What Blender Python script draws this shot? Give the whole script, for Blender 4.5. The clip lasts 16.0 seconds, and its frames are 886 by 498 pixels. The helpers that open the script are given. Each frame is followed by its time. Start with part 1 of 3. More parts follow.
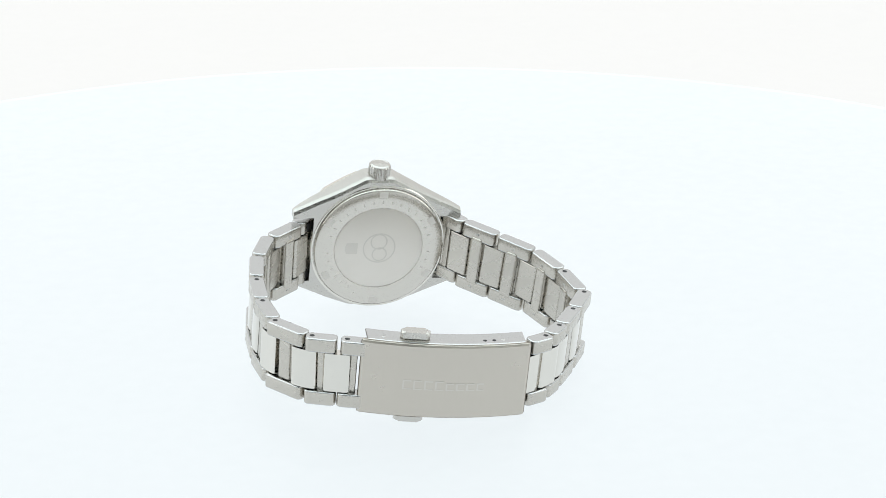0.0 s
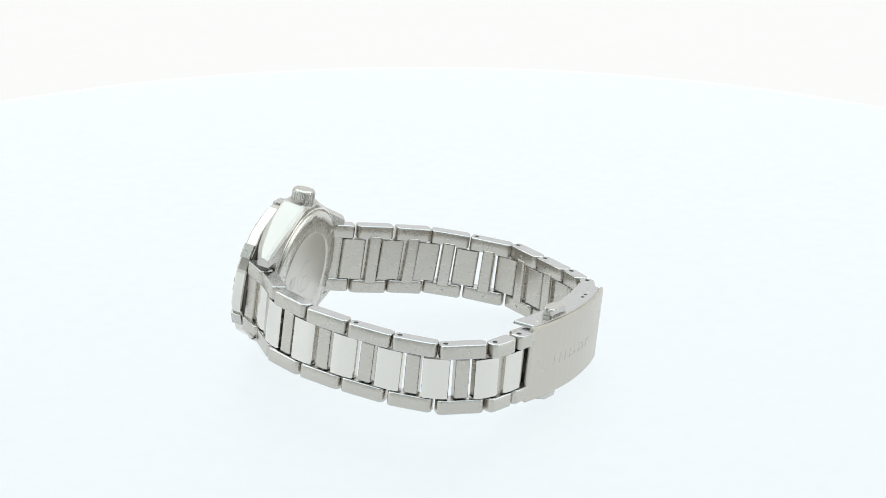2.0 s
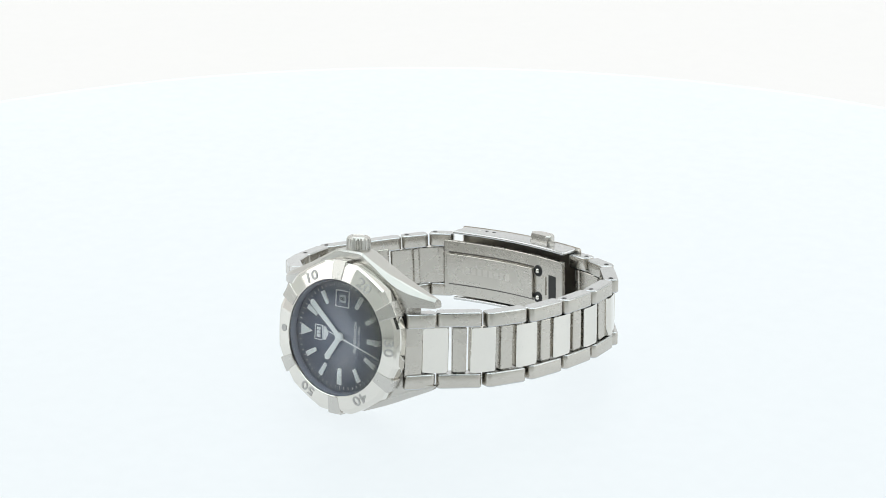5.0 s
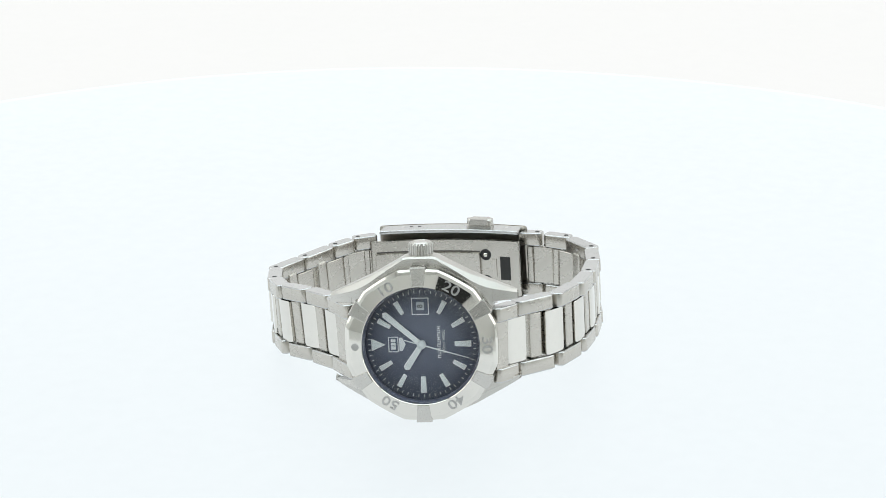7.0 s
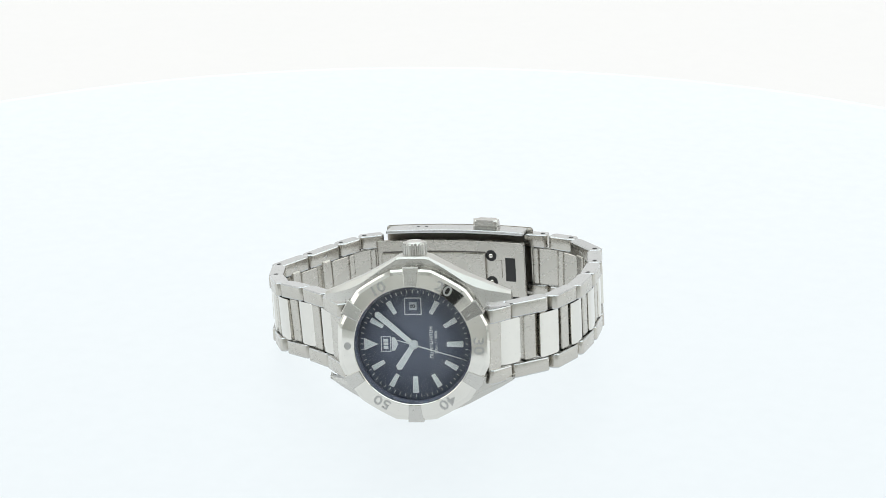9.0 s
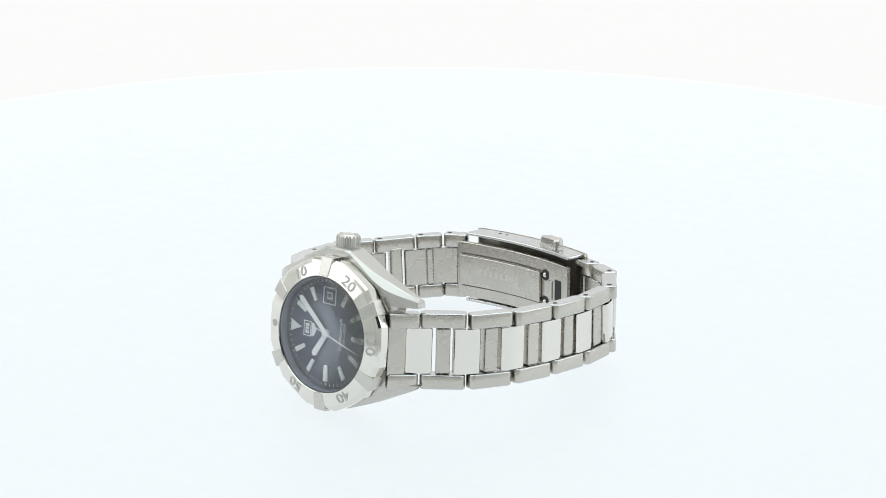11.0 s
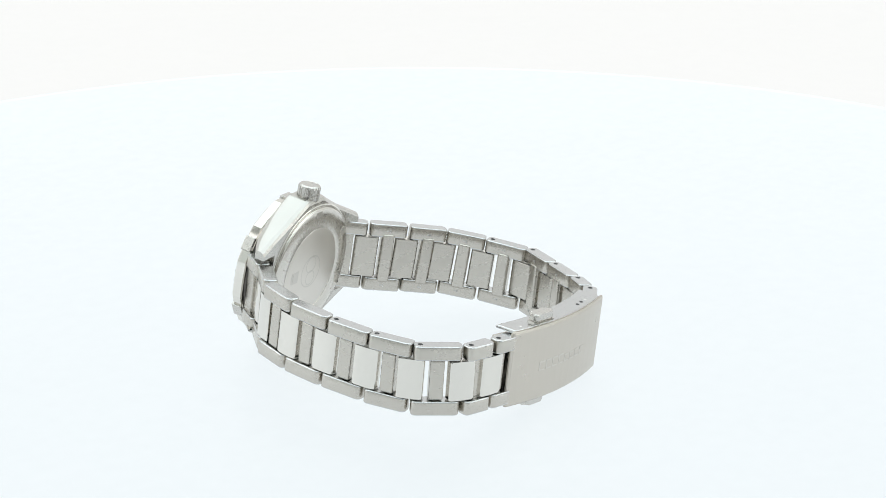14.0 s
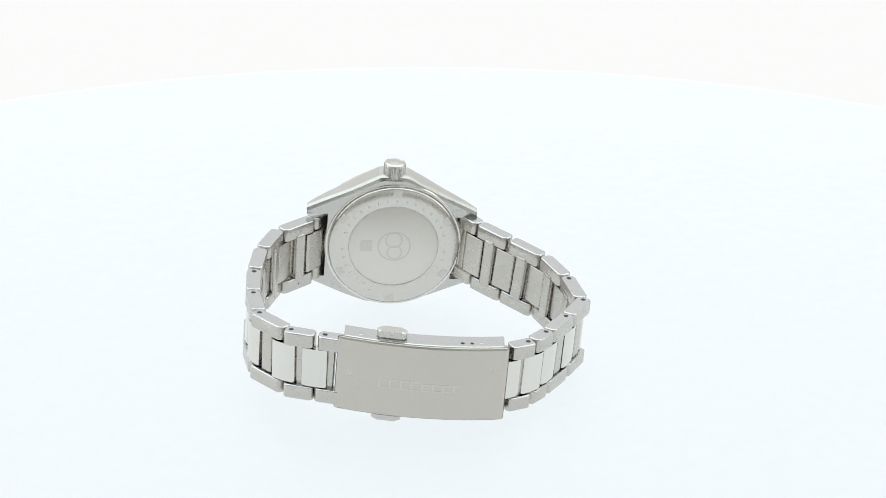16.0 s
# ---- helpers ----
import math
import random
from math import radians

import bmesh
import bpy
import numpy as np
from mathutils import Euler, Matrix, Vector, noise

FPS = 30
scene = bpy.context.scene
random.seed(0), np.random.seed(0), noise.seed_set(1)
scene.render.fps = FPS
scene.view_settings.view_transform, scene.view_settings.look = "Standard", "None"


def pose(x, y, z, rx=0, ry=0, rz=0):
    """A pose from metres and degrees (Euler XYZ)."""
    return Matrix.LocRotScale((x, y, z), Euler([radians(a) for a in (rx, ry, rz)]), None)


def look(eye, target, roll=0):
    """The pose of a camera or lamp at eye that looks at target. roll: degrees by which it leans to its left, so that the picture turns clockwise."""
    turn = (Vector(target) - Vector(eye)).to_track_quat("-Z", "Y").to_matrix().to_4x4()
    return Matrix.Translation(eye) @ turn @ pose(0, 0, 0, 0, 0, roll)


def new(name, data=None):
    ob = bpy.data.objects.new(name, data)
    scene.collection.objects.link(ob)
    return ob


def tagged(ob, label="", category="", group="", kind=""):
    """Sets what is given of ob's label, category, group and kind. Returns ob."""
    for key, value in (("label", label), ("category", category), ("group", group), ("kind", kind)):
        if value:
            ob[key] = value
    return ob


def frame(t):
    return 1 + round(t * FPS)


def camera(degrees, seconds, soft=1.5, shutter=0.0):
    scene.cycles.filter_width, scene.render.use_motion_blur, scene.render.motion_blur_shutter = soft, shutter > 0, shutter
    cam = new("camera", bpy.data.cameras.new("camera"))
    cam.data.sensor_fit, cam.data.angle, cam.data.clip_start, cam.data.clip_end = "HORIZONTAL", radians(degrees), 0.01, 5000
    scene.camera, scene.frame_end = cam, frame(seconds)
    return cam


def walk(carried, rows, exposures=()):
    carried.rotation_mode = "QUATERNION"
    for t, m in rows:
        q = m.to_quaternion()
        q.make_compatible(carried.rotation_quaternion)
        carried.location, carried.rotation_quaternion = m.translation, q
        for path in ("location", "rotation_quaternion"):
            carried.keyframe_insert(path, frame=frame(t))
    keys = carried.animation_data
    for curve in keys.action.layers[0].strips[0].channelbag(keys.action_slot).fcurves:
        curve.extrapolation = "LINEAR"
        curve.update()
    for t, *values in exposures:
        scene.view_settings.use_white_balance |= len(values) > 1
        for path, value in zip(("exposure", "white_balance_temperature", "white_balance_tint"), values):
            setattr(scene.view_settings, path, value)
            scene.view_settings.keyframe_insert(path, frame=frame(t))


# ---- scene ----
cam = camera(22.23, 16.0, soft=0.9)
U = 0.000935          # metres per model unit: the bezel is 27 mm across
GROUND = 16.47        # height of the turning axis' origin over the turntable, in model units


def at(x, y, z):
    """A place in metres from model units."""
    return Vector((x * U, y * U, (z + GROUND) * U))


EYE = at(4.41, -428.0, 165.6)
VIEW = pose(EYE.x, EYE.y, EYE.z, 69.68, 0, 0) @ pose(0, 0, 0, 0, 0, 0.08)
walk(cam, [(0.0, VIEW), (16.0, VIEW)])

# turn of the turntable: seconds, degrees
TURN = [(0.0, 0.0), (0.5, 13.2), (1.0, 26.7), (1.5, 40.2), (2.0, 53.8), (2.5, 67.4), (3.0, 80.9), (3.5, 94.3),
        (4.0, 107.4), (4.5, 119.6), (5.0, 130.6), (5.65, 142.6), (6.3, 152.2), (6.8, 157.4), (7.0, 159.2), (7.5, 163.0),
        (8.0, 163.95), (8.5, 161.35), (8.7, 159.6), (9.2, 154.4), (9.75, 147.3), (10.3, 138.8), (10.8, 129.5), (11.0, 125.2),
        (11.5, 113.6), (12.0, 100.9), (12.5, 87.6), (13.0, 74.0), (13.5, 60.4), (14.0, 46.7), (14.5, 33.1), (15.0, 19.5),
        (15.5, 6.0), (16.0, -7.7)]

# ---- light ----
world = bpy.data.worlds.new("studio")
scene.world = world
world.use_nodes = True
world.node_tree.nodes["Background"].inputs[0].default_value = (1.0, 1.0, 1.0, 1)
world.node_tree.nodes["Background"].inputs[1].default_value = 0.1


def soft_box(name, eye, target, width, height, watts, colour=(1, 1, 1)):
    data = bpy.data.lights.new(name, "AREA")
    data.shape, data.size, data.size_y, data.energy, data.color = "RECTANGLE", width, height, watts, colour
    ob = new(name, data)
    ob.matrix_world = look(eye, target)
    return ob


soft_box("overhead_soft_box", (0, 0.05, 0.80), (0, 0, 0), 1.35, 1.35, 7.0, (0.82, 0.95, 1.0))
soft_box("side_soft_box", (-0.62, -0.05, 0.32), (0, 0, 0.05), 0.5, 0.5, 0.7)
soft_box("side_soft_box", (0.62, -0.05, 0.32), (0, 0, 0.05), 0.5, 0.5, 0.7)


# ---- materials ----
def material(name, colour, rough=0.5, metal=0.0, glow=None, power=1.0):
    m = bpy.data.materials.new(name)
    m.use_nodes = True
    b = m.node_tree.nodes["Principled BSDF"]
    b.inputs["Base Color"].default_value = (*colour, 1)
    b.inputs["Roughness"].default_value, b.inputs["Metallic"].default_value = rough, metal
    if glow:
        b.inputs["Emission Color"].default_value = (*glow, 1)
        b.inputs["Emission Strength"].default_value = power
    return m


def link_nodes(m, *pairs):
    for a, b in pairs:
        m.node_tree.links.new(a, b)


def grain(m, scale, stretch, bump, rough_low, rough_high, tone=0.0):
    """Fine brushed grain, stretched along one way, and soft wear on a larger scale."""
    n, b = m.node_tree.nodes, m.node_tree.nodes["Principled BSDF"]
    tc, mp, fine, wide = n.new("ShaderNodeTexCoord"), n.new("ShaderNodeMapping"), n.new("ShaderNodeTexNoise"), n.new("ShaderNodeTexNoise")
    mp.inputs["Scale"].default_value = stretch
    fine.inputs["Scale"].default_value, fine.inputs["Detail"].default_value = scale, 2
    wide.inputs["Scale"].default_value, wide.inputs["Detail"].default_value = 260, 3
    add, ran, bm = n.new("ShaderNodeMath"), n.new("ShaderNodeMapRange"), n.new("ShaderNodeBump")
    add.operation = "MULTIPLY_ADD"
    add.inputs[1].default_value = 0.3
    ran.inputs["From Min"].default_value, ran.inputs["From Max"].default_value = 0.4, 0.9
    ran.inputs["To Min"].default_value, ran.inputs["To Max"].default_value = rough_low, rough_high
    bm.inputs["Strength"].default_value, bm.inputs["Distance"].default_value = bump, 0.00003
    link_nodes(m, (tc.outputs["Object"], mp.inputs["Vector"]), (mp.outputs[0], fine.inputs["Vector"]), (tc.outputs["Object"], wide.inputs["Vector"]),
               (fine.outputs[0], add.inputs[0]), (wide.outputs[0], add.inputs[2]), (add.outputs[0], ran.inputs["Value"]),
               (ran.outputs[0], b.inputs["Roughness"]), (fine.outputs[0], bm.inputs["Height"]), (bm.outputs[0], b.inputs["Normal"]))
    if tone:
        mix, info = n.new("ShaderNodeMixRGB"), n.new("ShaderNodeObjectInfo")
        base = b.inputs["Base Color"].default_value
        mix.inputs[1].default_value = base
        mix.inputs[2].default_value = (base[0] * (1 - tone), base[1] * (1 - tone), base[2] * (1 - tone), 1)
        both = n.new("ShaderNodeMath")
        both.operation = "MULTIPLY"
        link_nodes(m, (wide.outputs[0], both.inputs[0]), (info.outputs["Random"], both.inputs[1]), (both.outputs[0], mix.inputs[0]), (mix.outputs[0], b.inputs["Base Color"]))
    return m


BRUSHED = grain(material("brushed_steel", (0.57, 0.545, 0.50), 0.3, 1), 2600, (0.04, 1, 1), 0.0, 0.24, 0.30, 0.10)
# satin finish; its paler, cooler base puts overhead light into rims and caps
SIDE = grain(material("lit_side_steel", (0.59, 0.596, 0.596), 0.3, 1), 2600, (0.04, 1, 1), 0.0, 0.16, 0.22, 0.06)
BRUSHED_CASE = grain(material("brushed_case_steel", (0.585, 0.57, 0.54), 0.3, 1), 2600, (1, 0.04, 1), 0.0, 0.23, 0.29)
BRUSHED_CLASP = grain(material("brushed_clasp_steel", (0.575, 0.54, 0.487), 0.3, 1), 2600, (0.03, 1, 1), 0.0, 0.27, 0.33)
POLISHED = grain(material("polished_steel", (0.73, 0.71, 0.665), 0.06, 1), 1500, (1, 1, 1), 0.0, 0.035, 0.08)
BACK_STEEL = grain(material("case_back_steel", (0.66, 0.635, 0.59), 0.25, 1), 700, (1, 1, 1), 0.0, 0.22, 0.28)
MATTE = grain(material("frosted_steel", (0.72, 0.69, 0.645), 0.4, 1), 900, (1, 1, 1), 0.0, 0.40, 0.48)
SATIN = grain(material("satin_hand_steel", (0.93, 0.93, 0.92), 0.4, 0.25), 900, (1, 1, 1), 0.0, 0.40, 0.5)
ENGRAVED = grain(material("engraved_steel", (0.62, 0.61, 0.59), 0.45, 1), 6000, (1, 1, 1), 0.2, 0.4, 0.55)
# near-black colour stands in for the shade inside holes and recesses
HOLE = material("hole_shade", (0.02, 0.02, 0.02), 0.6)
DIAL = grain(material("dark_blue_dial", (0.142, 0.156, 0.215), 0.3, 0.0), 3000, (1, 1, 1), 0.01, 0.30, 0.40)
LUME = material("pale_lume", (0.86, 0.88, 0.87), 0.5)
PRINT = material("silver_print", (0.86, 0.87, 0.88), 0.4)
DATE = material("date_disc", (0.55, 0.58, 0.62), 0.5)
# dark base colour holds the shade of narrow gaps
RECESS = material("shaded_recess_steel", (0.16, 0.15, 0.14), 0.45, 1)
NUMERAL = grain(material("dark_engraved_steel", (0.46, 0.455, 0.445), 0.45, 1), 6000, (1, 1, 1), 0.2, 0.4, 0.55)
FLANK = grain(material("satin_flank_steel", (0.56, 0.545, 0.515), 0.33, 1), 2600, (1, 0.04, 1), 0.0, 0.30, 0.36)
WORN = grain(material("worn_engraving_steel", (0.62, 0.595, 0.555), 0.4, 1), 1500, (1, 1, 1), 0.0, 0.3, 0.4)
GASKET = material("dark_gasket", (0.03, 0.03, 0.035), 0.5)

GLASS = bpy.data.materials.new("crystal_glass")
GLASS.use_nodes = True
gn = GLASS.node_tree.nodes
gn.remove(gn["Principled BSDF"])
g_mix, g_clear, g_gloss, g_fres = gn.new("ShaderNodeMixShader"), gn.new("ShaderNodeBsdfTransparent"), gn.new("ShaderNodeBsdfGlossy"), gn.new("ShaderNodeLayerWeight")
g_pow, g_lift = gn.new("ShaderNodeMath"), gn.new("ShaderNodeMath")
g_pow.operation, g_lift.operation = "POWER", "MULTIPLY_ADD"
g_pow.inputs[1].default_value, g_lift.inputs[1].default_value, g_lift.inputs[2].default_value = 2.2, 0.9, 0.012
g_fres.inputs["Blend"].default_value = 0.5
g_gloss.inputs["Roughness"].default_value = 0.01
g_clear.inputs[0].default_value = (0.97, 0.98, 0.985, 1)
link_nodes(GLASS, (g_fres.outputs["Facing"], g_pow.inputs[0]), (g_pow.outputs[0], g_lift.inputs[0]), (g_lift.outputs[0], g_mix.inputs[0]), (g_clear.outputs[0], g_mix.inputs[1]), (g_gloss.outputs[0], g_mix.inputs[2]),
           (g_mix.outputs[0], gn["Material Output"].inputs["Surface"]))

# emission gives the even white; near-black base keeps the watch's shadow faint
ACRYLIC = grain(material("glowing_acrylic", (0.014, 0.015, 0.015), 0.6, 0, (0.802, 0.857, 0.883), 1.0), 40, (1, 1, 1), 0.0, 0.45, 0.55)
# emission stands in for lamp light on the plain white backdrop
SWEEP = grain(material("glowing_backdrop", (0.10, 0.10, 0.098), 0.8, 0, (0.822, 0.830, 0.822), 1.0), 30, (1, 1, 1), 0.0, 0.75, 0.85)
CLOTH = grain(material("white_tent_cloth", (0.82, 0.82, 0.80), 0.9), 900, (1, 1, 1), 0.2, 0.85, 0.95)
FRONT = grain(material("grey_front_cloth", (0.64, 0.63, 0.61), 0.9), 900, (1, 1, 1), 0.2, 0.85, 0.95)

TABLE = grain(material("grey_table", (0.58, 0.575, 0.56), 0.7), 700, (1, 1, 1), 0.1, 0.6, 0.75)
CAMERA_BLACK = grain(material("camera_black", (0.012, 0.012, 0.012), 0.9), 900, (1, 1, 1), 0.2, 0.85, 0.95)


# ---- mesh helpers ----
def part(name, bm, mats, parent, label="", m=None, scale=U):
    """One mesh object made of a bmesh in model units, under a thing or part."""
    if scale != 1:
        bmesh.ops.scale(bm, vec=(scale,) * 3, verts=bm.verts)
    me = bpy.data.meshes.new(name)
    bm.to_mesh(me)
    bm.free()
    for mat in (mats if isinstance(mats, (list, tuple)) else (mats,)):
        me.materials.append(mat)
    ob = new(name, me)
    return attach(ob, parent, label, m)


def attach(ob, parent, label="", m=None):
    if parent:
        ob.parent = parent
    if m is not None:
        ob.matrix_basis = m
    if label:
        tagged(ob, label)
    return ob


def again(name, ob, parent, m, label=""):
    """A further piece on the same mesh."""
    return attach(new(name, ob.data), parent, label, m)


def prism(bm, outline, z0, z1, bevel=0.0, segments=2, mat=0):
    low = [bm.verts.new((x, y, z0)) for x, y in outline]
    high = [bm.verts.new((x, y, z1)) for x, y in outline]
    faces = [bm.faces.new(low[::-1]), bm.faces.new(high)]
    k = len(outline)
    for i in range(k):
        faces.append(bm.faces.new((low[i], low[(i + 1) % k], high[(i + 1) % k], high[i])))
    for f in faces:
        f.material_index = mat
    if bevel:
        edges = list({e for f in faces for e in f.edges})
        bmesh.ops.bevel(bm, geom=edges, offset=bevel, segments=segments, profile=0.5, affect="EDGES", clamp_overlap=True)
    return faces


def block(bm, x0, x1, y0, y1, z0, z1, bevel=0.0, segments=2):
    return prism(bm, [(x0, y0), (x1, y0), (x1, y1), (x0, y1)], z0, z1, bevel, segments)


def round_rect(x0, x1, y0, y1, r, n=5):
    pts = []
    for cx, cy, a in ((x1 - r, y1 - r, 0), (x0 + r, y1 - r, 90), (x0 + r, y0 + r, 180), (x1 - r, y0 + r, 270)):
        for i in range(n + 1):
            q = radians(a + 90 * i / n)
            pts.append((cx + r * math.cos(q), cy + r * math.sin(q)))
    return pts


def lathe(bm, profile, segs=96, radius=None, mat=0, smooth=True):
    """Turn (r, z) pairs about z. radius(angle, r, z) may reshape the rings."""
    rings = []
    for r, z in profile:
        if r < 1e-6:
            rings.append([bm.verts.new((0, 0, z))])
            continue
        ring = []
        for i in range(segs):
            q = 2 * math.pi * i / segs
            rr = radius(q, r, z) if radius else r
            ring.append(bm.verts.new((rr * math.cos(q), rr * math.sin(q), z)))
        rings.append(ring)
    for a, b in zip(rings, rings[1:]):
        for i in range(segs):
            j = (i + 1) % segs
            if len(a) == 1:
                f = bm.faces.new((a[0], b[j], b[i]))
            elif len(b) == 1:
                f = bm.faces.new((a[i], a[j], b[0]))
            else:
                f = bm.faces.new((a[i], a[j], b[j], b[i]))
            f.smooth, f.material_index = smooth, mat
    bmesh.ops.recalc_face_normals(bm, faces=bm.faces)


def lettering(text, size, depth, bold=0.0):
    """A bmesh of raised lettering, centred, in model units."""
    cu = bpy.data.curves.new("lettering", "FONT")
    cu.body, cu.size, cu.extrude, cu.offset, cu.align_x, cu.align_y, cu.resolution_u = text, size, depth, bold, "CENTER", "CENTER", 3
    ob = new("lettering", cu)
    bpy.context.view_layer.update()
    me = bpy.data.meshes.new_from_object(ob.evaluated_get(bpy.context.evaluated_depsgraph_get()))
    bm = bmesh.new()
    bm.from_mesh(me)
    bpy.data.objects.remove(ob)
    bpy.data.curves.remove(cu)
    bpy.data.meshes.remove(me)
    return bm


def basis(ex, ey, ez, o):
    m = Matrix.Identity(4)
    for i, v in enumerate((ex, ey, ez)):
        m.col[i][:3] = v
    m.translation = Vector(o) * U
    return m


# ---- the setting ----
def build_setting():
    bm = bmesh.new()
    prof = [(0.0, 0.0), (0.203, 0.0), (0.208, -0.0008), (0.210, -0.003), (0.210, -0.011), (0.208, -0.013), (0, -0.013)]
    lathe(bm, prof, 160)
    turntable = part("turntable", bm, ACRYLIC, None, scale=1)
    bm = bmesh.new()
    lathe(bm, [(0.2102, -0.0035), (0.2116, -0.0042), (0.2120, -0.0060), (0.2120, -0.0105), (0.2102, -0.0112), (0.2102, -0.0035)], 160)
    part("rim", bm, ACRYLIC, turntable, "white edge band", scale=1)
    tagged(turntable, "round glowing white acrylic turntable, smooth and clean", "turntable")

    bm = bmesh.new()
    rows = []
    path = [(-0.02, -0.0135), (0.42, -0.0135)]
    for i in range(1, 11):
        q = radians(9 * i)
        path.append((0.42 + 0.35 * math.sin(q), -0.0135 + 0.35 * (1 - math.cos(q))))
    path.append((0.77, 0.85))
    for y, z in path:
        rows.append([bm.verts.new((x, y, z)) for x in (-0.75, -0.25, 0.25, 0.75)])
    for a, b in zip(rows, rows[1:]):
        for i in range(3):
            bm.faces.new((a[i], a[i + 1], b[i + 1], b[i])).smooth = True
    bmesh.ops.solidify(bm, geom=bm.faces, thickness=-0.003)
    bmesh.ops.recalc_face_normals(bm, faces=bm.faces)
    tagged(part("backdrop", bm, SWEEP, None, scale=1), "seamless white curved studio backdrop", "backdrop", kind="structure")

    def panel(name, x0, x1, y0, y1, z0, z1, mat, label, category):
        b2 = bmesh.new()
        block(b2, x0, x1, y0, y1, z0, z1)
        tagged(part(name, b2, mat, None, scale=1), label, category, kind="structure")
    # out of view; added in grey so that steel facing front mirrors less white
    panel("ground", -0.75, 0.75, -0.75, -0.022, -0.0175, -0.0135, TABLE, "unseen grey table top, added to tone the steel's reflections", "table top")
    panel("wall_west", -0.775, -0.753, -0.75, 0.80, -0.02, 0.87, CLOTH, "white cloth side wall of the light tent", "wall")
    panel("wall_east", 0.753, 0.775, -0.75, 0.80, -0.02, 0.87, CLOTH, "white cloth side wall of the light tent", "wall")
    # unseen; its grey is set by how dark the steel should mirror it
    panel("wall_front", -0.775, 0.775, -0.775, -0.753, -0.02, 0.87, FRONT, "unseen grey front wall, added to tone the steel's reflections", "wall")
    # unseen black panel, added so the bezel mirrors a dark camera
    panel("camera_reflection", -0.10, 0.20, -0.7535, -0.7500, 0.20, 0.66, CAMERA_BLACK, "black panel added for the camera's dark reflection in the bezel", "opening")
    panel("ceiling", -0.775, 0.775, -0.775, 0.80, 0.873, 0.89, CLOTH, "white cloth roof of the light tent", "ceiling")
    return turntable


# ---- the watch ----
TILT_UP = Vector((0.0901, -0.0612, 1.0)).normalized()      # the bracelet lies slightly aslant
UP = TILT_UP
EAST = (Vector((1, 0, 0)) - UP * UP.x).normalized()
NORTH = UP.cross(EAST)
MID = Vector((0, 0, 1.75)) - 7.0 * UP


def on_loop(x, y, w=0.0):
    """A point of the bracelet's own plane; x, y as seen from above."""
    p = Vector((x, y, 0))
    z = MID.z - (UP.x * (x - MID.x) + UP.y * (y - MID.y)) / UP.z
    return Vector((x, y, z)) + UP * w


# pivots of the links from the case to the clasp: x, y, height over the bracelet's plane
SIX = [(-27.4, 17.8, 0.5), (-32.6, 10.3, 0.3), (-34.0, 1.1, 0.0), (-33.3, -8.4, -0.2), (-31.4, -17.7, -0.4), (-28.2, -26.3, -0.3),
       (-20.7, -32.2, 0.1), (-14.3, -33.0, 0.4), (-8.5, -33.0, 0.4)]
TWELVE = [(9.2, 24.0, 1.8), (16.3, 19.3, 1.4), (23.6, 14.9, 0.7), (28.8, 7.8, 0.1), (32.5, -0.9, -0.3), (29.7, -9.8, -0.2),
          (26.5, -18.5, 0.1), (23.7, -24.0, 0.3), (19.2, -27.6, 0.3)]


# half width of each link; the bracelet tapers away from the case
WIDTH = [7.5, 7.35, 7.15, 7.0, 7.0, 7.0, 7.0, 7.0]


def join(bm, other):
    """Adds another bmesh to bm and frees it."""
    me = bpy.data.meshes.new("joined")
    other.to_mesh(me)
    other.free()
    bm.from_mesh(me)
    bpy.data.meshes.remove(me)


def bar_mesh(x0, x1, z0, z1):
    """One outer bar of a link, with rounded ends; rim and caps take the paler side steel."""
    bm = bmesh.new()
    rings = []
    for z, inset in ((z0, 0.26), (z0 + 0.04, 0.14), (z0 + 0.12, 0.045), (z0 + 0.26, 0), (z1 - 0.26, 0), (z1 - 0.12, 0.045), (z1 - 0.04, 0.14), (z1, 0.26)):
        rings.append([bm.verts.new((x, y, z)) for x, y in round_rect(x0 + inset, x1 - inset, inset - 1.5, 1.5 - inset, 1.0 - inset, 6)])
    for k, (a, b) in enumerate(zip(rings, rings[1:])):
        for i in range(len(a)):
            j = (i + 1) % len(a)
            f = bm.faces.new((a[i], a[j], b[j], b[i]))
            f.smooth, f.material_index = True, 0 if k == 3 else 2
    for ring in (rings[0], rings[-1]):
        bm.faces.new(ring).material_index = 2
    bmesh.ops.recalc_face_normals(bm, faces=bm.faces)
    return bm


def link_mesh(length, cross, half, start=-1.2):
    bm = bmesh.new()
    join(bm, bar_mesh(start, length - 1.6, half - 2.85, half))
    join(bm, bar_mesh(start, length - 1.6, -half, 2.85 - half))
    c, w = (length - 2.8) / 2, 1.38 if cross else 0.7
    b2 = bmesh.new()
    block(b2, c - w, c + w, -1.3, 0.98 if cross else 0.4, 3.0 - half, half - 3.0, 0.28, 3)
    if cross:
        block(b2, c - 1.3, c + 1.3, -1.78, -0.9, 2.15 - half, half - 2.15, 0.42, 3)
    block(b2, c - 0.5, c + 0.5, -0.5, 0.3, 2.7 - half, half - 2.7)
    join(bm, b2)
    return bm


